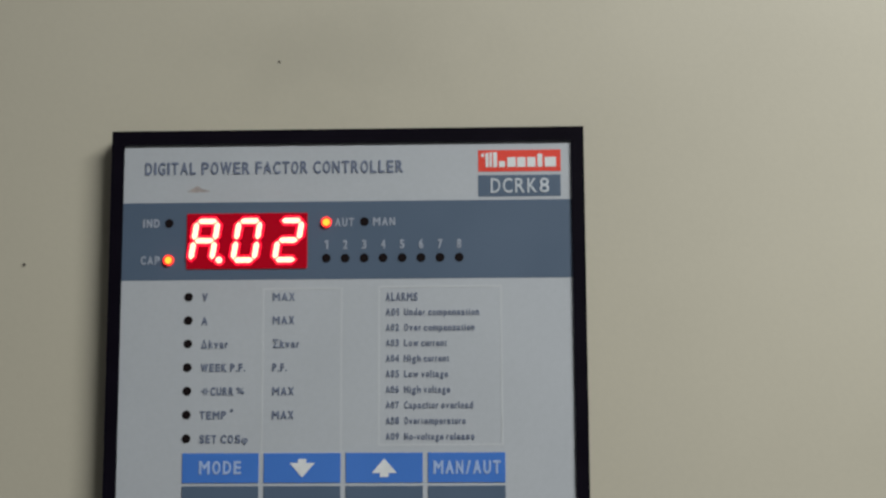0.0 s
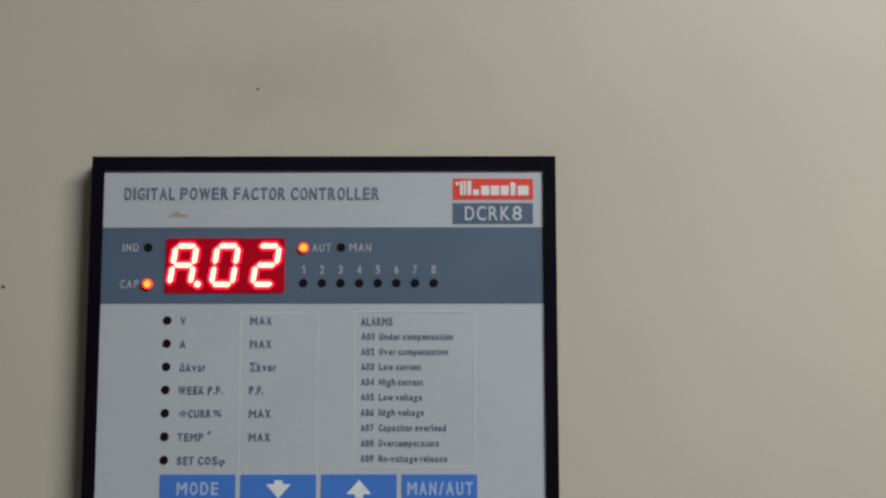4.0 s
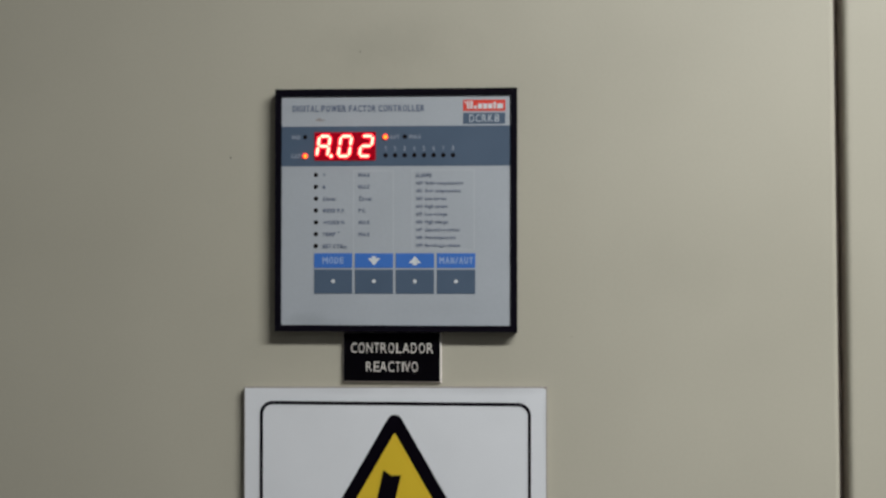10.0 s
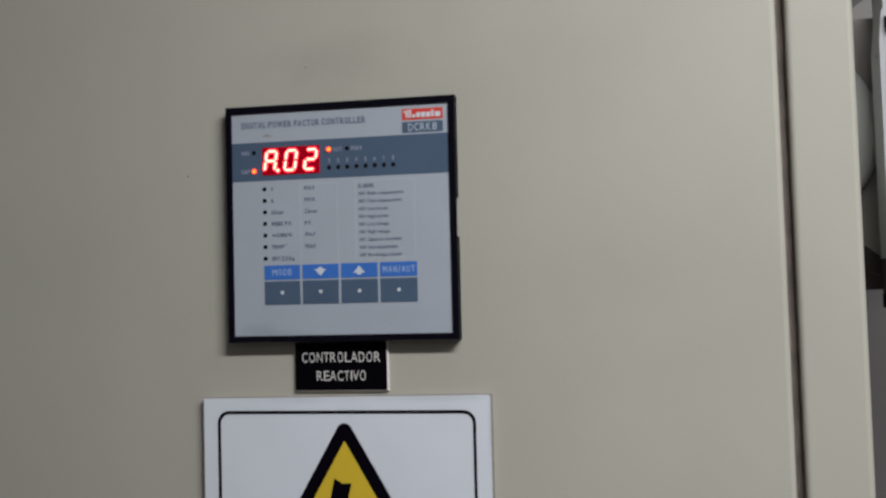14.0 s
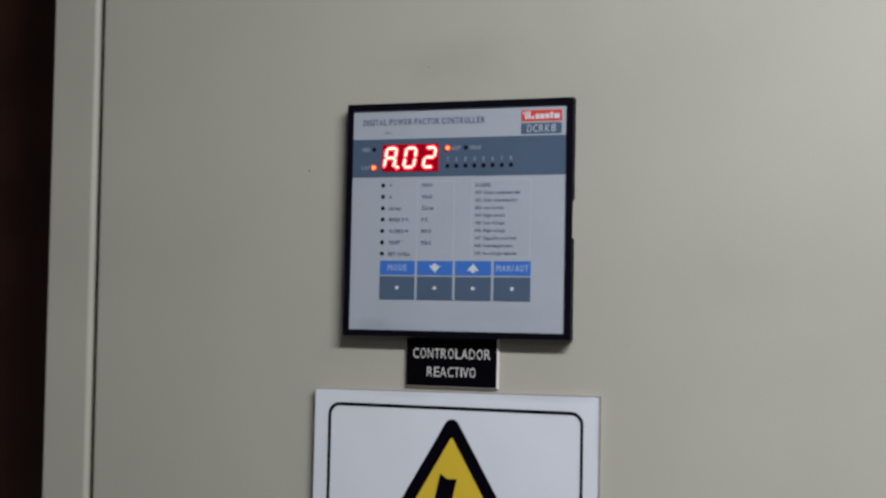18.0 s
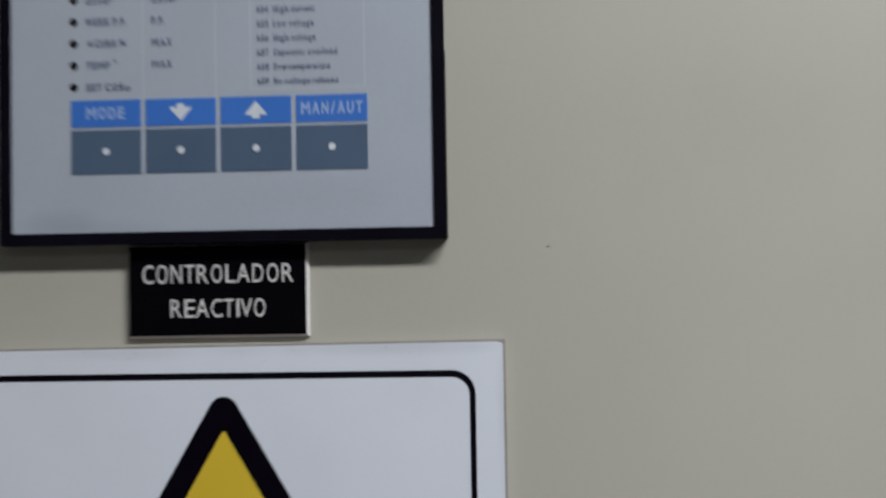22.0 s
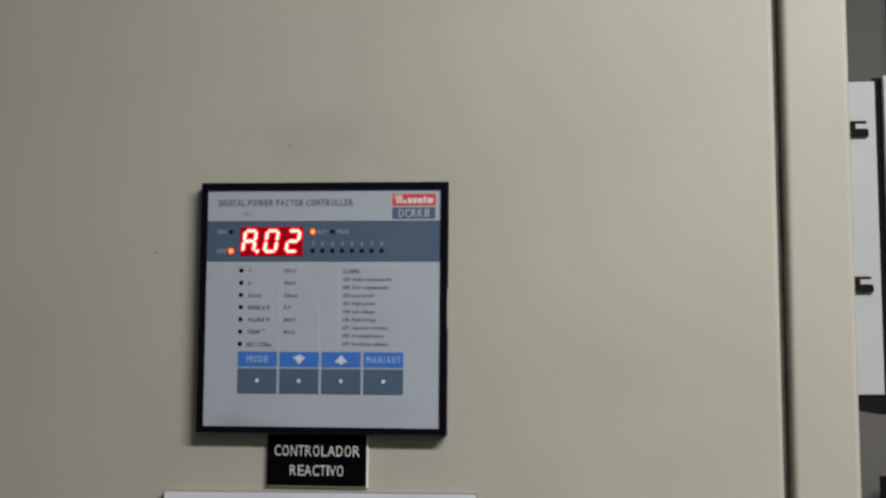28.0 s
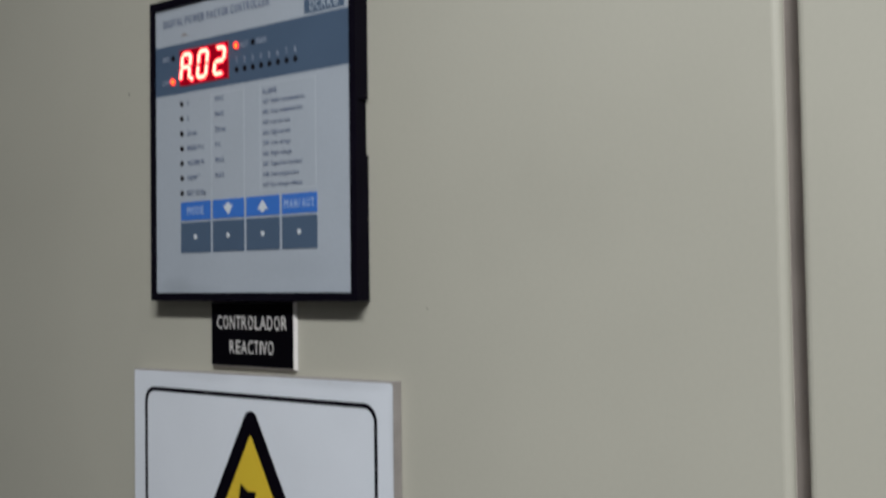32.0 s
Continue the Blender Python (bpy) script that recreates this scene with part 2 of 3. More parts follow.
def slab(points, y0, y1):
    """A flat shape with the outline given as (x, z), from depth y0 (front) to y1 (back)."""
    bm = bmesh.new()
    front = [bm.verts.new((x, y0, z)) for x, z in points]
    back = [bm.verts.new((x, y1, z)) for x, z in points]
    bm.faces.new(front)
    bm.faces.new(back[::-1])
    n = len(points)
    for i in range(n):
        bm.faces.new((front[i], front[(i + 1) % n], back[(i + 1) % n], back[i]))
    return bm


def disc(x, z, r, y0, y1, n=24):
    return slab([(x + r * math.cos(2 * math.pi * i / n), z + r * math.sin(2 * math.pi * i / n)) for i in range(n)], y0, y1)


def rounded(x0, x1, z0, z1, r, n=6):
    pts = []
    for cx, cz, a in ((x1 - r, z1 - r, 0), (x0 + r, z1 - r, 90), (x0 + r, z0 + r, 180), (x1 - r, z0 + r, 270)):
        for i in range(n + 1):
            t = radians(a + 90 * i / n)
            pts.append((cx + r * math.cos(t), cz + r * math.sin(t)))
    return pts


def ring(outer, inner, y0, y1):
    """A flat frame between two outlines with the same number of points."""
    bm = bmesh.new()
    loops = [[bm.verts.new((x, y, z)) for x, z in pts] for pts, y in ((outer, y0), (inner, y0), (outer, y1), (inner, y1))]
    n = len(outer)
    for i in range(n):
        j = (i + 1) % n
        bm.faces.new((loops[0][i], loops[0][j], loops[1][j], loops[1][i]))
        bm.faces.new((loops[2][i], loops[2][j], loops[3][j], loops[3][i]))
        bm.faces.new((loops[0][i], loops[0][j], loops[2][j], loops[2][i]))
        bm.faces.new((loops[1][i], loops[1][j], loops[3][j], loops[3][i]))
    return bm


def outline(char):
    """One letter of the built-in font as a filled curve."""
    cu = bpy.data.curves.new("glyph", "FONT")
    cu.body = char
    ob = bpy.data.objects.new("glyph", cu)
    scene.collection.objects.link(ob)
    curve = ob.to_curve(bpy.context.evaluated_depsgraph_get()).copy()
    ob.to_curve_clear()
    bpy.data.objects.remove(ob)
    bpy.data.curves.remove(cu)
    return curve


@functools.lru_cache(maxsize=None)
def capital_height():
    curve = outline("H")
    high = max(p.co.y for s in curve.splines for p in s.bezier_points)
    bpy.data.curves.remove(curve)
    return high


@functools.lru_cache(maxsize=None)
def glyph(char, aspect, weight):
    """A letter aspect wide for capitals of height 1, its strokes thickened (or thinned, below 0) by weight on every side, as vertices and faces, slightly raised."""
    if char == "1":     # a plain stem with a flag
        stem = aspect - 0.16 - weight
        return [(x, z, 1.0) for x, z in ((stem, 0), (aspect, 0), (aspect, 1), (stem, 1), (0, 0.70), (stem, 0.78), (0, 0.88))], [(0, 1, 2, 3), (4, 5, 3, 6)]
    curve = outline(char)
    points = [p for s in curve.splines for p in s.bezier_points]
    left, right = min(p.co.x for p in points), max(p.co.x for p in points)
    kx, ky = max(aspect - 2 * weight, 0.02) / (right - left), (1 - 2 * weight) / capital_height()
    for p in points:
        p.handle_left_type = p.handle_right_type = "FREE"
    for p in points:
        spots = [Vector(((v.x - left) * kx + weight, v.y * ky + weight, 0)) for v in (p.co, p.handle_left, p.handle_right)]
        p.co, p.handle_left, p.handle_right = spots
    curve.dimensions, curve.fill_mode, curve.resolution_u = "2D", "FRONT", 4
    curve.bevel_depth, curve.bevel_resolution = max(weight, 0.004), 0
    curve.offset = min(weight - 0.004, 0)
    ob = bpy.data.objects.new("glyph", curve)
    scene.collection.objects.link(ob)
    me = bpy.data.meshes.new_from_object(ob.evaluated_get(bpy.context.evaluated_depsgraph_get()))
    made = [(v.co.x, v.co.y, v.co.z / max(weight, 0.004)) for v in me.vertices], [tuple(f.vertices) for f in me.polygons]
    bpy.data.objects.remove(ob)
    bpy.data.curves.remove(curve)
    bpy.data.meshes.remove(me)
    return made


WIDTHS = {"I": 0.36, "1": 0.55, "i": 0.32, "l": 0.32, "t": 0.55, "f": 0.55, "r": 0.58, "j": 0.35, ".": 0.32, "-": 0.5, "/": 0.7, "%": 1.3, "M": 1.3, "W": 1.45,
          "m": 1.4, "w": 1.3, "\u00b0": 0.5, "E": 0.9, "F": 0.87, "L": 0.85, "J": 0.8, "A": 1.08, "V": 1.05}


def spread(body, x0, x1, gap):
    """Each letter of a line with its two ends, evenly set from x0 to x1."""
    cells, at = [], 0.0
    for char in body:
        if char == " ":
            at += 0.45
            continue
        wide = WIDTHS.get(char, 0.9 if char.islower() else 1.0)
        cells.append((char, at, at + wide))
        at += wide + gap
    k = (x1 - x0) / (at - gap)
    return [(char, x0 + a * k, x0 + b * k) for char, a, b in cells]


def writing(name, cells, base, top, y, mat, parent, weight=0.05, apart=False):
    """A line of sans-serif letters, each between its two ends, with capitals from base to top, printed at depth y."""
    high, lots = top - base, []
    for char, a, b in cells:
        vs, fs = glyph(char, round((b - a) / high, 2), weight)
        if apart or not lots:
            lots.append(([], []))
        verts, faces = lots[-1]
        first = len(verts)
        verts += [(a + vx * high, y - 0.00003 * up, base + vz * high) for vx, vz, up in vs]
        faces += [tuple(first + k for k in f) for f in fs]
    for verts, faces in lots:
        me = bpy.data.meshes.new(name)
        me.from_pydata(verts, [], faces)
        me.materials.append(mat)
        ob = new(name, me)
        ob.parent = parent
    return ob


MM = 0.001


def mm(points):
    return [(x * MM, z * MM) for x, z in points]


# ---- the room ----
def structure(name, bm, mat, label, category):
    return tagged(part(name, bm, mat), label, category, kind="structure")


structure("floor", box(-2.2, 2.6, -3.6, 1.8, -0.1, 0), FLOOR, "grey concrete floor of the plant room", "floor")
# unseen ceiling and three walls, added to bounce light onto the cabinet
structure("ceiling", box(-2.2, 2.6, -3.6, 1.8, 2.7, 2.8), ROOM, "unseen grey ceiling, added for bounce light", "ceiling")
structure("wall_south", box(-2.2, 2.6, -3.7, -3.6, 0, 2.7), ROOM, "unseen grey wall behind the viewer, added for bounce light", "wall")
structure("wall_west", box(-2.3, -2.2, -3.6, 1.8, 0, 2.7), ROOM, "unseen grey side wall, added for bounce light", "wall")
structure("wall_east", box(2.6, 2.7, -3.6, 1.8, 0, 2.7), ROOM, "unseen grey side wall, added for bounce light", "wall")
structure("wall_north", box(-2.2, 0.453, 0.52, 0.62, 0, 2.7, 0.012, 4), WALL, "grey painted wall behind the electrical cabinet", "wall")
structure("trim", box(0.4535, 0.4640, 0.523, 0.62, 0, 2.7, 0.004, 3), TRIM, "dark brown trim on the corner of the grey wall", "trim")
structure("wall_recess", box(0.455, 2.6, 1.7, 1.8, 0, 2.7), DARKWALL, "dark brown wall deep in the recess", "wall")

# ---- the electrical cabinet ----
cabinet = thing("electrical_cabinet", (0, 0, 0), "beige powder-coated steel electrical cabinet standing on the floor", "cabinet")
DL, DR, FL, FR, TOP, BOT = -0.2553, 0.2582, -0.2950, 0.3000, 2.00, 0.10
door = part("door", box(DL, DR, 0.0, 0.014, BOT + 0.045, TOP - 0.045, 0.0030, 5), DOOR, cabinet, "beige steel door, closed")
# strips added so that the door's side faces look shaded in the gap
for x0, x1 in ((DL - 0.0003, DL + 0.0004), (DR - 0.0004, DR + 0.0003)):
    part("flank_shade", box(x0, x1, 0.0031, 0.0135, BOT + 0.05, TOP - 0.05), FLANK_SHADE, door, "brown strip that puts shade on the door's side face")
for x0, x1 in ((FL, DL - 0.0036), (DR + 0.0052, FR)):
    part("frame_stile", box(x0, x1, 0.0, 0.050, BOT, TOP, 0.0032, 4), BEIGE, cabinet)
part("frame_rail", box(DL - 0.0047, DR + 0.0047, 0.001, 0.04, TOP - 0.04, TOP, 0.002, 2), BEIGE, cabinet)
part("frame_rail", box(DL - 0.0047, DR + 0.0047, 0.001, 0.04, BOT, BOT + 0.04, 0.002, 2), BEIGE, cabinet)
part("door_seal", ring(rounded(DL - 0.0046, DR + 0.0046, BOT + 0.0405, TOP - 0.0405, 0.004), rounded(DL + 0.006, DR - 0.006, BOT + 0.05, TOP - 0.05, 0.004), 0.0150, 0.034), DUST, cabinet, "dusty brown door rebate")
for side, x in ((-1, FL), (1, FR)):
    a, b = sorted((x - side * 0.0060, x + side * 0.0006))
    part("side_panel", box(a, b, 0.0560, 0.275, BOT, TOP - 0.001, 0.0024, 3), BEIGE, cabinet)
    a, b = sorted((x - side * 0.0062, x - side * 0.0010))
    part("corner_channel", box(a, b, 0.0502, 0.0558, BOT + 0.001, TOP - 0.002), BROWN_SEAL, cabinet, "dark brown channel along the corner")
    # thin strip added to shade the frame's side face by colour
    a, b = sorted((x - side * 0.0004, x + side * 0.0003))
    part("corner_shade", box(a, b, 0.0045, 0.0485, BOT + 0.001, TOP - 0.002), SIDE_SHADE, cabinet, "dull brown strip that puts shade on the frame's side face")
part("back_panel", box(FL + 0.0065, FR - 0.0065, 0.271, 0.275, BOT, TOP - 0.001), BEIGE, cabinet)
part("roof_panel", box(FL + 0.0065, FR - 0.0065, 0.041, 0.2705, TOP - 0.004, TOP - 0.001), BEIGE, cabinet)
part("plinth", box(FL + 0.01, FR - 0.01, 0.02, 0.29, 0.0, BOT - 0.0005, 0.003), SEAL, cabinet, "dark steel plinth")

# ---- the power factor controller, set in the door ----
BACK, FRONT, FACE = 0.0, -0.0073, -0.0065
ctl = thing("power_factor_controller", (0, 0, Z0), "square grey controller with black bezel and lit red display", "controller")
ctl.rotation_euler = (0, LEAN, 0)

bm = bmesh.new()
H = 0.072
for x0, x1, z0, z1 in ((-H, -0.0682, -H, H), (0.0682, 0.0708, -H, H), (-0.0682, 0.0682, 0.0677, H), (-0.0682, 0.0682, -H, -0.0683)):
    add_box(bm, x0, x1, FRONT, BACK - 0.0002, z0, z1, 0.0)
add_box(bm, 0.0708, H, FRONT, BACK - 0.0002, 0.0115, H)
add_box(bm, 0.0708, H, FRONT, BACK - 0.0002, -H, -0.0118)
add_box(bm, 0.0708, H, FRONT, FRONT + 0.0018, -0.0118, 0.0115)
bezel = part("bezel", bm, BLACK, ctl, "black moulded plastic bezel")
panel = part("front_panel", box(-0.0684, 0.0684, FACE, -0.0008, -0.0685, 0.0679), PANEL, ctl, "pale grey printed membrane panel")


def print_box(name, x0, x1, z0, z1, mat, parent, lift=0.00008, label=""):
    return part(name, box(x0 * MM, x1 * MM, FACE - lift, FACE + 0.0002, z0 * MM, z1 * MM), mat, parent, label)


def text(body, x0, x1, base, top, mat, parent=None, weight=0.05, lift=0.0002, gap=0.28, name="lettering"):
    return writing(name, spread(body, x0 * MM, x1 * MM, gap), base * MM, top * MM, FACE - lift, mat, parent or ctl, weight)


for word, x0, x1 in (("DIGITAL", -61.7, -46.1), ("POWER", -44.4, -29.5), ("FACTOR", -27.8, -11.8), ("CONTROLLER", -10.1, 17.3)):
    text(word, x0, x1, 58.45, 62.3, INK, weight=0.032, gap=0.24)
part("smudge", slab(mm([(-48.6, 53.2), (-46.5, 52.9), (-43.5, 53.0), (-41.5, 53.3), (-44.0, 54.0), (-45.5, 55.0), (-46.6, 54.4)]), FACE - 0.00005, FACE + 0.0001), SMUDGE, ctl, "faint brown smudge")
# maker's mark, as plain bars
badge = print_box("maker_badge", 40.05, 65.0, 58.45, 65.05, RED, ctl, label="red badge with plain white bars")
for x0, x1, z0, z1 in ((41.0, 41.9, 63.0, 64.0), (42.3, 43.2, 59.8, 64.2), (43.5, 44.2, 59.8, 64.4), (44.6, 45.8, 59.8, 64.4), (46.4, 48.2, 59.8, 61.6),
                       (48.9, 51.4, 59.8, 62.8), (51.9, 54.4, 59.8, 62.8), (54.9, 57.4, 59.8, 62.8), (58.0, 59.5, 59.8, 63.8), (60.2, 63.6, 59.8, 62.8)):
    part("bar", box(x0 * MM, x1 * MM, FACE - 0.00018, FACE, z0 * MM, z1 * MM), PALE, badge)
model = print_box("model_badge", 40.0, 64.9, 50.8, 57.35, SLATE, ctl, label="slate blue model badge")
text("DCRK8", 43.8, 61.4, 51.9, 56.35, BADGE_INK, model, 0.012)
# the blue band with the display and its lamps
band = print_box("display_band", -68.3, 68.3, 26.1, 49.8, SLATE, ctl, 0.00005, "slate blue band across the panel")
window = part("display_window", box(-0.0485, -0.0117, FACE - 0.0006, FACE + 0.0005, 0.0294, 0.0464, 0.0003, 1), FILTER, ctl, "dark red display window, lit")


def digit(x, segments):
    """Seven-segment figure, leaning to the right, its lower left corner at x: wide slabs for the red glow, with a hot
    core each.
    """
    w, h, lean, base, c = 8.35, 13.85, 2.1, 31.05, 0.98
    mid = h / 2

    def lay(pts):
        return mm([(x + px + lean * pz / h, base + pz) for px, pz in pts])

    def flat(pz, s, g):
        return [(c + g, pz), (c + g + s, pz + s), (w - c - g - s, pz + s), (w - c - g, pz), (w - c - g - s, pz - s), (c + g + s, pz - s)]

    def upright(px, a, b, s, g):
        return [(px, a + g), (px + s, a + s + g), (px + s, b - s - g), (px, b - g), (px - s, b - s - g), (px - s, a + s + g)]

    def shape(k, s, g):
        return {"a": lambda: flat(h - c, s, g), "g": lambda: flat(mid, s, g), "d": lambda: flat(c, s, g), "f": lambda: upright(c, mid, h - c, s, g),
                "b": lambda: upright(w - c, mid, h - c, s, g), "e": lambda: upright(c, c, mid, s, g), "c": lambda: upright(w - c, c, mid, s, g)}[k]()
    for i, k in enumerate(segments):
        part("segment", slab(lay(shape(k, 1.52, -0.55)), FACE - 0.0008 - i * 0.00001, FACE - 0.0005), HALO, window)
        part("glowing_core", slab(lay(shape(k, 0.78, 0.30)), FACE - 0.0012, FACE - 0.0007), SEGMENT, window)


digit(-48.15, "abcefg")
digit(-35.3, "abcdef")
digit(-22.65, "abged")
part("segment", disc(-0.0384, 0.0321, 0.0017, FACE - 0.0009, FACE - 0.0005, 16), HALO, window)
part("glowing_core", disc(-0.0384, 0.0321, 0.0010, FACE - 0.0012, FACE - 0.0007, 14), SEGMENT, window)


def lamp(x, z, lit, r=1.35):
    r = 1.55 if lit else r
    if not lit:
        part("indicator_lamp", disc(x * MM, z * MM, r * MM, FACE - 0.00015, FACE + 0.0003, 20), LED_OFF, ctl, "small round dark lamp, unlit")
        return

    def circle(q):
        return [((x + q * math.cos(i * math.pi / 10)) * MM, (z + q * math.sin(i * math.pi / 10)) * MM) for i in range(20)]

    ob = part("indicator_lamp", ring(circle(r), circle(1.12), FACE - 0.0008, FACE + 0.0003), LED_ON, ctl, "small round red lamp, lit")
    part("glowing_core", disc(x * MM, z * MM, 0.00112, FACE - 0.0003, FACE + 0.0002, 18), LED_CORE, ob)


for x, z, lit, body, x0, x1 in ((-54.0, 43.5, False, "IND", -62.0, -56.9), (-53.9, 32.2, True, "CAP", -62.4, -56.6),
                                (-6.0, 43.4, True, "AUT", -3.4, 2.4), (5.5, 43.5, False, "MAN", 8.1, 14.8)):
    lamp(x, z, lit)
    text(body, x0, x1, z - 1.3, z + 1.25, BAND_INK, weight=0.038)
for i in range(8):
    x = -6.0 + i * 40.1 / 7
    lamp(x, 32.45, False)
    half = 0.55 if i == 0 else 0.68
    text(str(i + 1), x - half, x + half, 35.2, 37.9, BAND_INK, weight=0.035)
# the measures and their maxima
ROWS = ((("V", -43.4, -41.75),), (("A", -43.55, -41.7),), (("\u0394", -43.5, -41.7), ("kvar", -41.2, -35.4)), (("WEEK", -43.5, -35.7), ("P.F.", -34.6, -30.1)),
        (("CURR", -40.4, -33.5),), (("TEMP", -43.5, -35.6),), (("SET", -43.5, -38.4), ("COS", -37.1, -31.2)))
PEAKS = ((("MAX", -22.0, -15.4),), (("MAX", -22.0, -15.45),), (("\u03a3", -21.9, -20.1), ("kvar", -19.7, -13.9)), (("P.F.", -21.95, -17.6),), (("MAX", -21.9, -15.4),), (("MAX", -21.9, -15.4),), ())
for i, (words, peak) in enumerate(zip(ROWS, PEAKS)):
    z = 21.0 - i * 7.05
    lamp(-47.55, z, False, 1.3)
    for body, x0, x1 in words + peak:
        text(body, x0, x1, z - 1.35, z + 1.1, INK, weight=0.02 if body in "\u0394\u03a3" else 0.042)
z = 21.0 - 4 * 7.05
text("%", -32.8, -30.2, z - 0.9, z + 1.0, INK, weight=0.03)
text("\u00b0", -34.5, -33.4, z - 7.6, z - 5.5, INK, weight=0.03)
text("\u03c6", -30.9, -29.0, z - 15.5, z - 13.6, INK, weight=0.04)
bm = bmesh.new()      # capacitor sign: two plates with a lead each
for x0, x1, half in ((-43.3, -42.5, 0.12), (-42.5, -42.2, 1.0), (-41.8, -41.5, 1.0), (-41.5, -40.9, 0.12)):
    add_box(bm, x0 * MM, x1 * MM, FACE - 0.0002, FACE, (z - 0.1 - half) * MM, (z - 0.1 + half) * MM)
part("capacitor_sign", bm, INK, ctl)
for x0, x1, z0, z1 in ((-24.9, -1.3, -25.6, 23.3), (10.0, 46.6, -23.3, 23.7)):
    w = 0.28
    part("legend_frame", ring(mm([(x0 - w, z0 - w), (x1 + w, z0 - w), (x1 + w, z1 + w), (x0 - w, z1 + w)]),
                              mm([(x0 + w, z0 + w), (x1 - w, z0 + w), (x1 - w, z1 - w), (x0 + w, z1 - w)]), FACE - 0.00006, FACE + 0.0001), FRAME_INK, ctl)
text("ALARMS", 12.0, 21.6, 19.4, 21.9, INK, weight=0.032)
ALARMS = ((("Under", 23.9), ("compensation", 40.0)), (("Over", 22.6), ("compensation", 38.6)), (("Low", 21.8), ("current", 30.3)), (("High", 22.5), ("current", 30.9)),
          (("Low", 21.8), ("voltage", 30.6)), (("High", 22.5), ("voltage", 31.2)), (("Capacitor", 27.7), ("overload", 38.0)), (("Overtemperature", 35.8),), (("No-voltage", 29.2), ("release", 38.3)))
for i, words in enumerate(ALARMS):
    z, at = 15.05 - i * 4.61, 17.55
    text("A0%d" % (i + 1), 12.1, 16.0, z, z + 2.1, INK, weight=0.032)
    for body, end in words:
        text(body, at, end, z, z + 2.1, INK, weight=0.032)
        at = end + 0.85
# four push buttons
for i, caption in enumerate(("MODE", "down", "up", "MAN/AUT")):
    x0 = -48.5 + i * 24.35
    x1 = x0 + 22.8
    key = print_box("push_button", x0, x1, -49.5, -35.25, SLATE, ctl, 0.0002, "slate blue membrane push button with a blue heading")
    head = print_box("heading", x0, x1, -34.3, -25.6, AZURE, key, 0.0002, "bright blue heading")
    c = (x0 + x1) / 2
    if caption in ("down", "up"):
        s = -1 if caption == "down" else 1
        arrow = [(-3.75, -1.5), (0, 2.75), (3.75, -1.5), (1.25, -1.5), (1.25, -2.65), (-1.25, -2.65), (-1.25, -1.5)]
        part("arrow", slab(mm([(c + px, -30.0 + s * pz) for px, pz in arrow]), FACE - 0.0003, FACE), PALE, key)
    else:
        half, at = (6.3, c - 0.1) if caption == "MODE" else (9.9, c + 0.1)
        text(caption, at - half, at + half, -31.8, -27.9, CAPTION, key, 0.040, 0.0003)
    part("key_dot", disc(c * MM, -0.0422, 0.00115, FACE - 0.0004, FACE, 18), PALE, key, "white raised dot")

# ---- the engraved nameplate below it ----
plate = thing("nameplate", (0, 0, Z0), "black laminate nameplate with pale lettering and edge, under the controller", "nameplate")
plate.rotation_euler = (0, LEAN, 0)
bm = bmesh.new()
fr = [bm.verts.new((x * MM, -0.0021, z * MM)) for x, z in ((-31.4, -72.6), (26.3, -72.8), (26.3, -101.8), (-31.4, -101.8))]
bk = [bm.verts.new((x * MM, -0.0003, z * MM)) for x, z in ((-31.9, -72.0), (27.2, -72.2), (27.2, -102.6), (-31.9, -102.6))]
bm.faces.new(fr)
bm.faces.new(bk)
for i in range(4):
    bm.faces.new((fr[i], fr[(i + 1) % 4], bk[(i + 1) % 4], bk[i]))
part("laminate_core", bm, CORE, plate, "pale laminate core showing at the bevel")
part("face", box(-0.0313, 0.0262, -0.0022, -0.0020, -0.1017, -0.0728), PLATE, plate, "glossy black face")
for word, base, top, ends in (
        ("CONTROLADOR", -84.9, -78.95, (-27.0, -23.3, -22.4, -18.75, -17.65, -14.1, -13.25, -9.9, -9.15, -5.55, -4.5, -1.0, 0.2, 3.5, 3.8, 8.05, 8.9, 12.4, 13.65, 17.25, 18.45, 22.2)),
        ("REACTIVO", -95.95, -90.1, (-17.85, -14.3, -13.35, -9.85, -9.65, -5.45, -4.65, -0.9, -0.5, 2.8, 3.65, 4.5, 4.8, 8.75, 9.35, 12.95))):
    cells = [(char, ends[2 * i] * MM, ends[2 * i + 1] * MM) for i, char in enumerate(word)]
    writing("engraved_letter", cells, base * MM, top * MM, -0.00226, CORE, plate, -0.002, True)

# ---- the warning sign ----
sign = thing("warning_sign", (0, 0, Z0), "white hazard sign with a yellow triangle and black lightning bolt", "sign")
sign.rotation_euler = (0, LEAN, 0)
SX0, SX1, SZ1, SZ0 = -0.0908, 0.0896, -0.1049, -0.2900
SF = -0.0044       # front of the sign


def skewed(points, a=0.0075):
    """The board was cut a little out of square with its print."""
    return [(x, z + a * x) for x, z in points]


part("board", slab(skewed([(SX0, SZ0), (SX1, SZ0), (SX1, SZ1), (SX0, SZ1)]), SF, -0.0003), SIGN_EDGE, sign, "grey edge of the board")
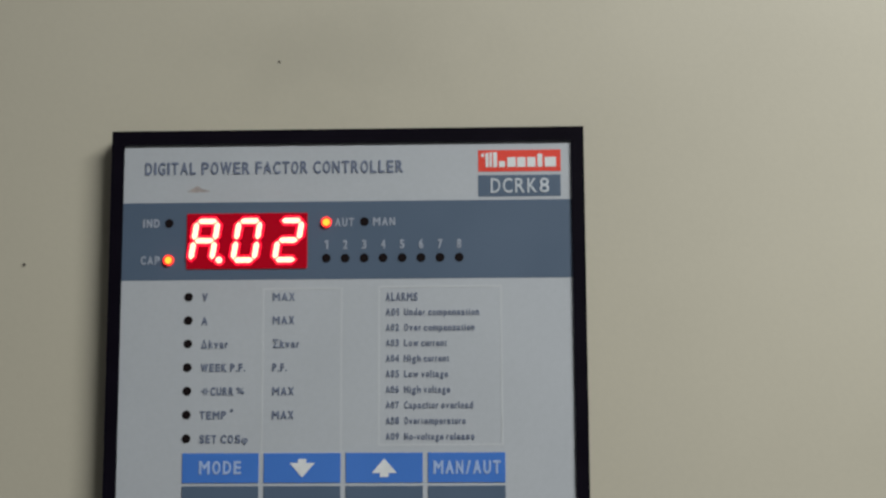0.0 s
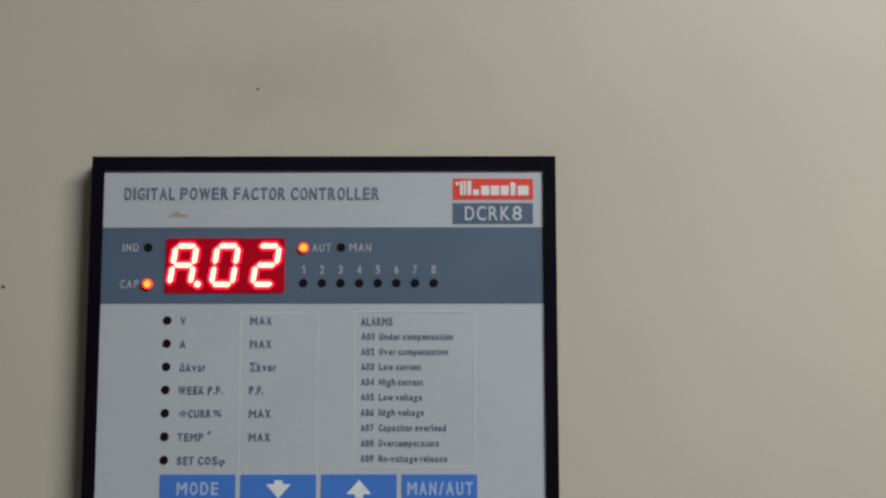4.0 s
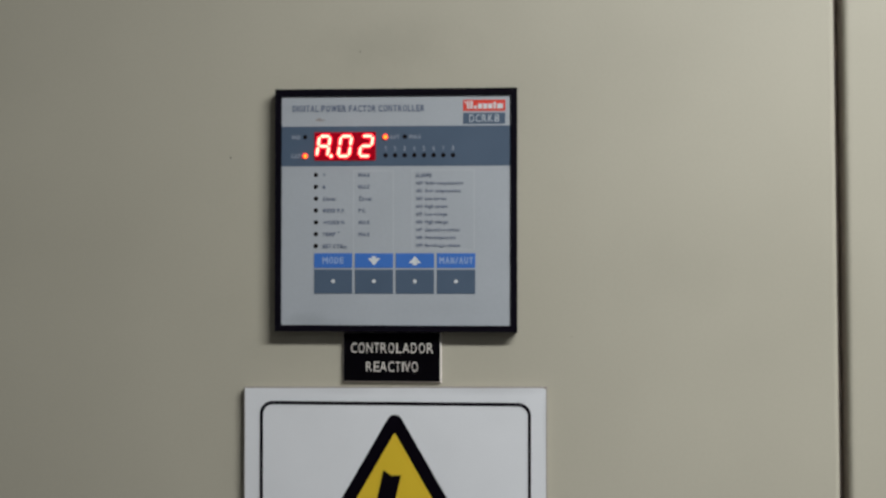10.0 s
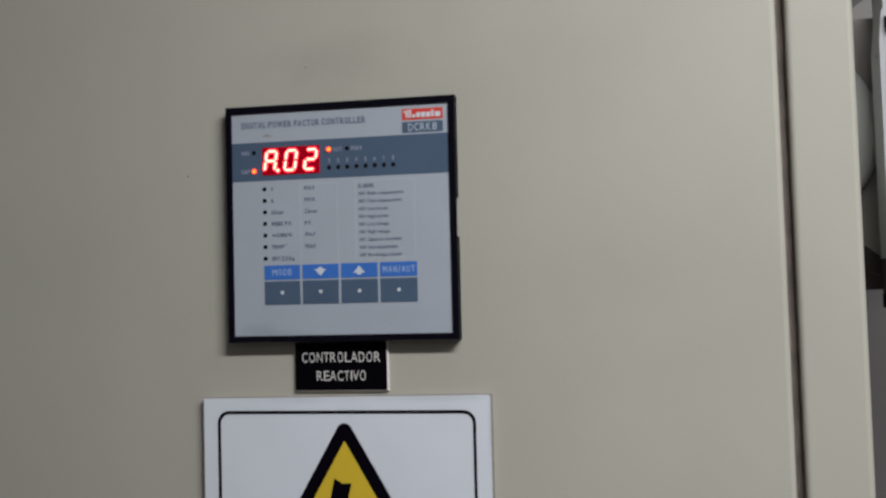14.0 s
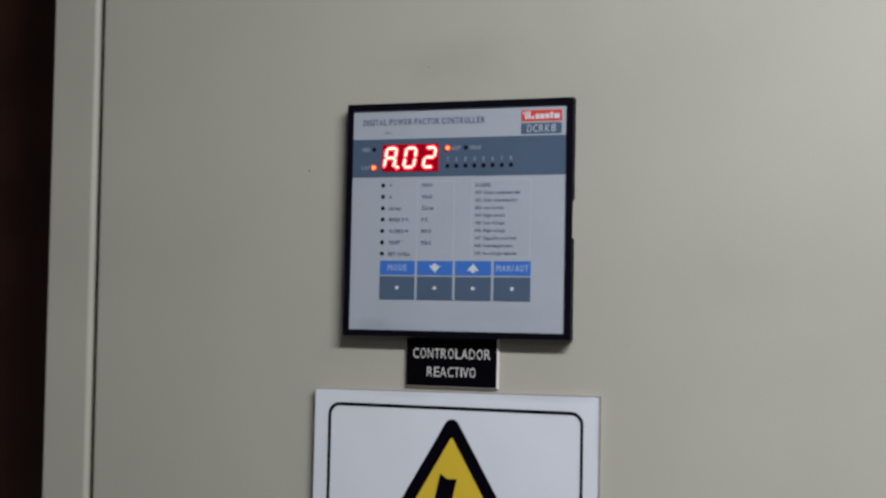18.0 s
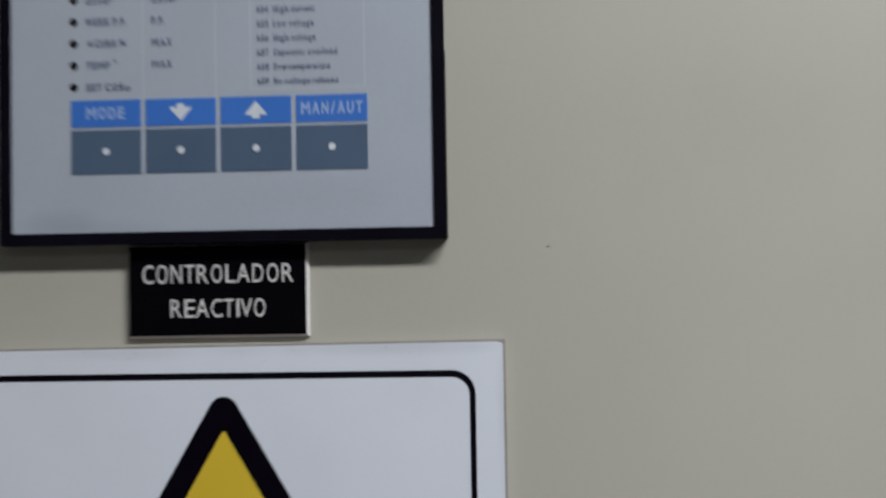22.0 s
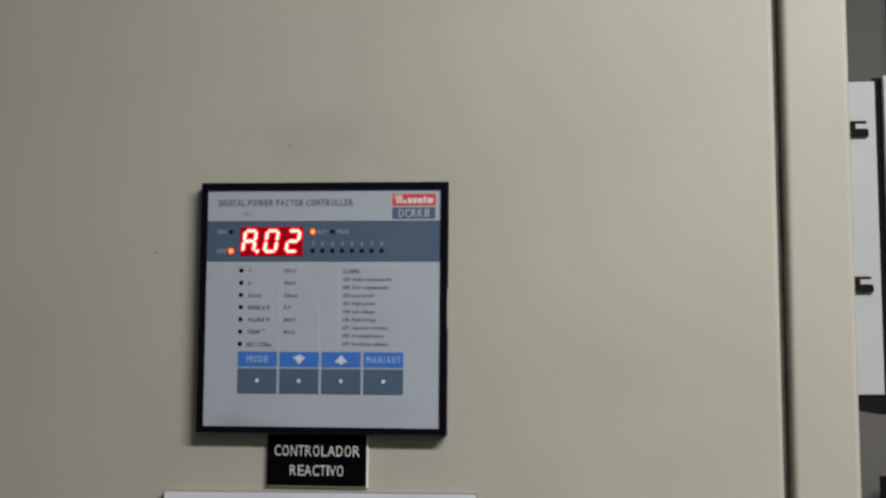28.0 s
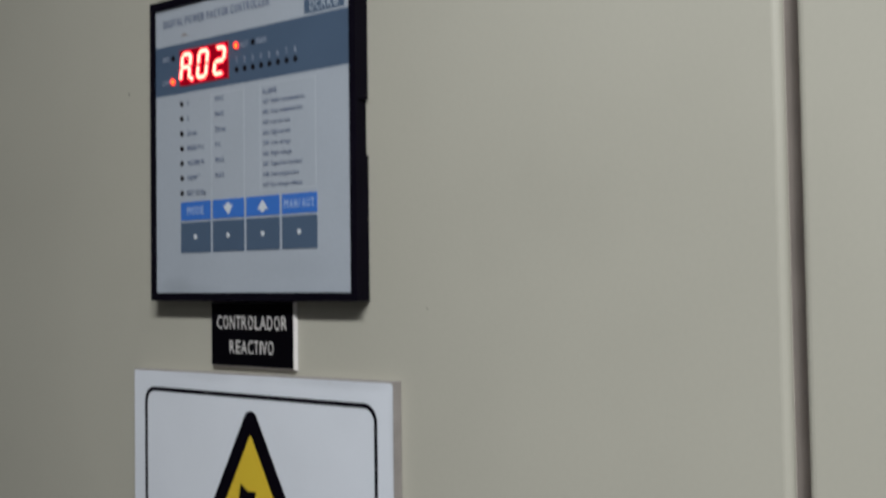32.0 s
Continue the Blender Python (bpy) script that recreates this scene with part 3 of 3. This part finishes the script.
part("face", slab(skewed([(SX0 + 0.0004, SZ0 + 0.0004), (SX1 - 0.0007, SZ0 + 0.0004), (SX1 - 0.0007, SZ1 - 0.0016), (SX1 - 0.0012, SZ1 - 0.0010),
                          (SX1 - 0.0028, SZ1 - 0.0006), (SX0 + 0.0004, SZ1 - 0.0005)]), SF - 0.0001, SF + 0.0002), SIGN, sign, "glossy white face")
for x, z, d in ((-45.5, -106.6, 0.35), (-36.0, -109.0, 0.30), (-31.0, -108.9, 0.30), (-28.8, -107.0, 0.22), (22.0, -106.8, 0.28), (52.0, -106.4, 0.55), (53.8, -106.9, 0.25), (59.5, -108.0, 0.28), (13.0, -110.0, 0.2)):
    part("dirt_spot", disc(x * MM, z * MM, d * MM, SF - 0.00016, SF, 7), DIRT, sign)
part("border", ring(rounded(-0.0814, 0.0801, SZ0 + 0.0095, -0.1137, 0.0075, 6), rounded(-0.0794, 0.0783, SZ0 + 0.0114, -0.1157, 0.0058, 6), SF - 0.00025, SF), SIGN_BLACK, sign, "thin black border with rounded corners")


def triangle(apex, side, r, cx=-0.0005):
    """Outline of an equilateral triangle with rounded corners, its rounded tip at height apex."""
    h = side * math.sqrt(3) / 2
    top = apex + r
    pts = []
    for px, pz, a in ((cx, top - 2 * r, 90), (cx - side / 2 + r * math.sqrt(3), top - h + r, 210), (cx + side / 2 - r * math.sqrt(3), top - h + r, 330)):
        for i in range(9):
            t = radians(a - 60 + 120 * i / 8)
            pts.append((px + r * math.cos(t), pz + r * math.sin(t)))
    return pts


part("triangle_border", slab(triangle(-0.1213, 0.148, 0.0048), SF - 0.00025, SF), SIGN_BLACK, sign, "black triangle border")
part("triangle_field", slab(triangle(-0.1323, 0.126, 0.0006), SF - 0.0004, SF - 0.0002), YELLOW, sign, "yellow triangle field")
bolt = [(-7.2, -154.2), (-2.4, -157.2), (3.4, -157.0), (-2.8, -183.3), (15.8, -171.5), (7.7, -208.6), (12.0, -207.0), (2.0, -228.0), (-6.0, -207.0), (-1.5, -208.8), (0.4, -195.8), (-17.5, -201.2)]
part("lightning_bolt", slab(mm(bolt), SF - 0.0006, SF - 0.0003), SIGN_BLACK, sign, "black lightning bolt")

# ---- small marks on the door ----
for x, z, r, mat, lbl in ((-0.1002, 0.0331, 0.00055, SPECK, "small dark speck on the beige door"), (0.1033, -0.0759, 0.0005, CHIP, "small pale chip in the beige paint"),
                          (-0.0209, 0.0955, 0.00042, SPECK, "faint grey speck on the beige door")):
    tagged(part("paint_speck", disc(x, Z0 + z, r, -0.0002, 0.0008, 9), mat), lbl, "speck", "specks on the door")
label = thing("door_label", (0, 0, Z0), "white paper label with a dark printed border, on the beige door", "label")
part("paper", box(-0.2420, -0.1410, -0.0005, 0.0004, 0.1905, 0.2505), PAPER, label)
part("border", ring(mm([(-240.0, 192.6), (-143.0, 192.6), (-143.0, 248.0), (-240.0, 248.0)]), mm([(-239.2, 193.6), (-143.8, 193.6), (-143.8, 247.2), (-239.2, 247.2)]), -0.0006, -0.0004), SIGN_BLACK, label, "thin dark border line")

# ---- things beside the cabinet ----
enclosure = thing("wall_enclosure", (-0.0015, 0.0162, Z0 - 0.0057), "narrow white plastic enclosure with black latches and seal", "enclosure")
enclosure.scale = (1.026, 1.026, 1.026)
bm = bmesh.new()
add_box(bm, 0.3332, 0.3578, 0.197, 0.262, -0.0490, 0.1735, 0.0008, 2)
part("body", bm, WHITE_PLASTIC, enclosure, "white moulded plastic body")
part("side_rail", slab([(0.3302, -0.0230), (0.3335, -0.0230), (0.3335, 0.150), (0.3325, 0.150), (0.3302, 0.128)], 0.1973, 0.255), WHITE_PLASTIC, enclosure, "white side rail with tapered top")
part("seal", box(0.3579, 0.3645, 0.206, 0.258, -0.0625, 0.178, 0.001, 1), GASKET, enclosure, "black rubber seal")
part("end_cap", slab([(0.3306, -0.0486), (0.3331, -0.0486), (0.3331, -0.0492), (0.3578, -0.0492), (0.3578, -0.0630), (0.3306, -0.0590)], 0.199, 0.258), GASKET, enclosure, "black end cap")
part("corner_piece", box(0.3306, 0.3331, 0.2005, 0.255, -0.0484, -0.0232, 0.0006, 1), CORNER, enclosure, "dark brown plastic corner piece")
edge = [(0.3646, 0.178), (0.3646, -0.0570), (0.3662, -0.0600), (0.3680, -0.0565)]
edge += [(0.3680 + 0.0028 * math.sin(math.pi * i / 10), -0.052 + 0.023 * i) for i in range(11)]
part("cover", slab(edge, 0.200, 0.258), WHITE_PLASTIC, enclosure, "white bulging cover")
for z in (0.0260, 0.1367):
    latch = part("latch", slab([(0.3346, z - 0.0030), (0.3518, z - 0.0030), (0.3518, z + 0.0018), (0.3425, z + 0.0018), (0.3425, z + 0.0062), (0.3505, z + 0.0062),
                                (0.3505, z + 0.0078), (0.3340, z + 0.0078), (0.3340, z), (0.3346, z - 0.001)], 0.1940, 0.1972), GASKET, enclosure, "black hooked latch")
    part("tongue", box(0.3428, 0.3512, 0.1945, 0.1971, z + 0.0020, z + 0.0060, 0.0005, 1), WHITE_PLASTIC, latch, "white latch tongue")
    part("screw", box(0.3284, 0.3302, 0.212, 0.2155, z - 0.0187, z - 0.0157, 0.0005, 1), STEEL, enclosure)
part("catch", box(0.3365, 0.3415, 0.1963, 0.1972, 0.0606, 0.0626, 0.0004, 2), WHITE_PLASTIC, enclosure, "small moulded catch")
arm = box(0.0, 0.226, -0.003, 0.003, 0.04, 0.052, 0.001, 1)
bmesh.ops.rotate(arm, verts=arm.verts, cent=(0, 0, 0), matrix=Matrix.Rotation(radians(76), 3, "Z"))
bmesh.ops.translate(arm, verts=arm.verts, vec=(0.349, 0.2625, 0))
part("support_arm", arm, GRILLE, enclosure, "dark arm to the wall")

lampbody = thing("bulkhead_lamp", (0, 0, Z0), "white domed bulkhead lamp on a pale grey plate", "lamp")
part("mounting_plate", slab([(0.235, 0.101), (0.343, 0.180), (0.352, 0.186), (0.352, -0.0355), (0.302, 0.0030), (0.235, 0.0530)], 0.306, 0.314), LAMP_PLATE, lampbody)
part("lower_bracket", slab([(0.235, 0.0525), (0.302, 0.0025), (0.352, -0.0360), (0.352, -0.0480), (0.302, -0.0240), (0.235, 0.0100)], 0.304, 0.312), WOODEN, lampbody, "brown slanted bracket under the lamp")
part("bracket_foot", slab([(0.235, 0.0095), (0.302, -0.0245), (0.352, -0.0485), (0.352, -0.0525), (0.235, -0.0525)], 0.3045, 0.312), BRACKET, lampbody, "dark foot of the bracket")
part("wall_box", box(0.245, 0.325, 0.3142, 0.5198, -0.0200, 0.090, 0.003, 2), LAMP_PLATE, lampbody, "box between plate and wall")
bm = bmesh.new()
bmesh.ops.create_uvsphere(bm, u_segments=48, v_segments=28, radius=1, matrix=Matrix.Translation((0.2826, 0.3000, 0.0714)) @ Matrix.Diagonal((0.0620, 0.0235, 0.0667, 1)))
part("dome", bm, DOME, lampbody, "opal white glass dome", smooth=True)

# dark board added in place of the shade between cabinet and wall
recess_dark = thing("recess_shade", (0, 0, 0), "dark brown board added for the unlit recess behind the cabinet", "board")
part("panel", box(0.12, 0.332, 0.470, 0.5195, 0.0, Z0 - 0.0350, 0.002, 1), BRACKET, recess_dark)

vent = thing("ventilation_grille", (0.4188, 0.4735, Z0 - 0.0113), "black plastic louvred ventilation grille", "grille")
vent.rotation_euler = (0, 0, radians(-42))
part("grille_frame", ring([(0.0, -1.50), (0.42, -1.50), (0.42, -0.124), (0.0, -0.124)], [(0.012, -1.48), (0.40, -1.48), (0.40, -0.142), (0.012, -0.142)], 0.0, 0.03), GRILLE, vent, "black plastic frame")
part("backing", box(0.011, 0.401, 0.028, 0.032, -1.481, -0.141), SEAL, vent, "black backing")
slat = None
for i in range(70):
    z = -0.153 - i * 0.0188
    if slat is None:
        bm = box(0.0125, 0.3995, 0.002, 0.026, -0.0016, 0.0016, 0.0006, 1)
        bmesh.ops.rotate(bm, verts=bm.verts, cent=(0.2, 0.014, 0), matrix=Matrix.Rotation(radians(-28), 3, "X"))
        slat = part("slat", bm, SLAT, vent)
        slat.location = (0, 0, z)
    else:
        ob = new("slat", slat.data)
        ob.parent, ob.location = vent, (0, 0, z)

board = thing("wooden_board", (-0.75, 0.10, 0), "dark brown wooden board standing beside the cabinet", "board")
part("panel", box(0, 0.425, 0.0, 0.03, 0.0, 2.1, 0.002, 1), DARKWOOD, board)

# unseen housings; the second one only goes with the added fill light
for at, half, label_text in ((LAMP, 0.45, "white luminaire hanging from the ceiling, above the cabinet"), ((0.3, -2.6, 2.62), 0.62, "white ceiling luminaire, unseen, added to go with the fill light")):
    fixture = thing("ceiling_luminaire", (at[0], at[1], 2.7), label_text, "luminaire", "ceiling luminaires")
    drop = at[2] - 2.7
    part("housing", box(-half, half, -0.08, 0.08, drop + 0.006, drop + 0.06, 0.004, 2), ROOM, fixture, "white sheet metal housing")
    if drop < -0.1:
        for x in (-0.3, 0.3):
            part("hanger", box(x - 0.005, x + 0.005, -0.005, 0.005, drop + 0.0605, -0.0005), STEEL, fixture)
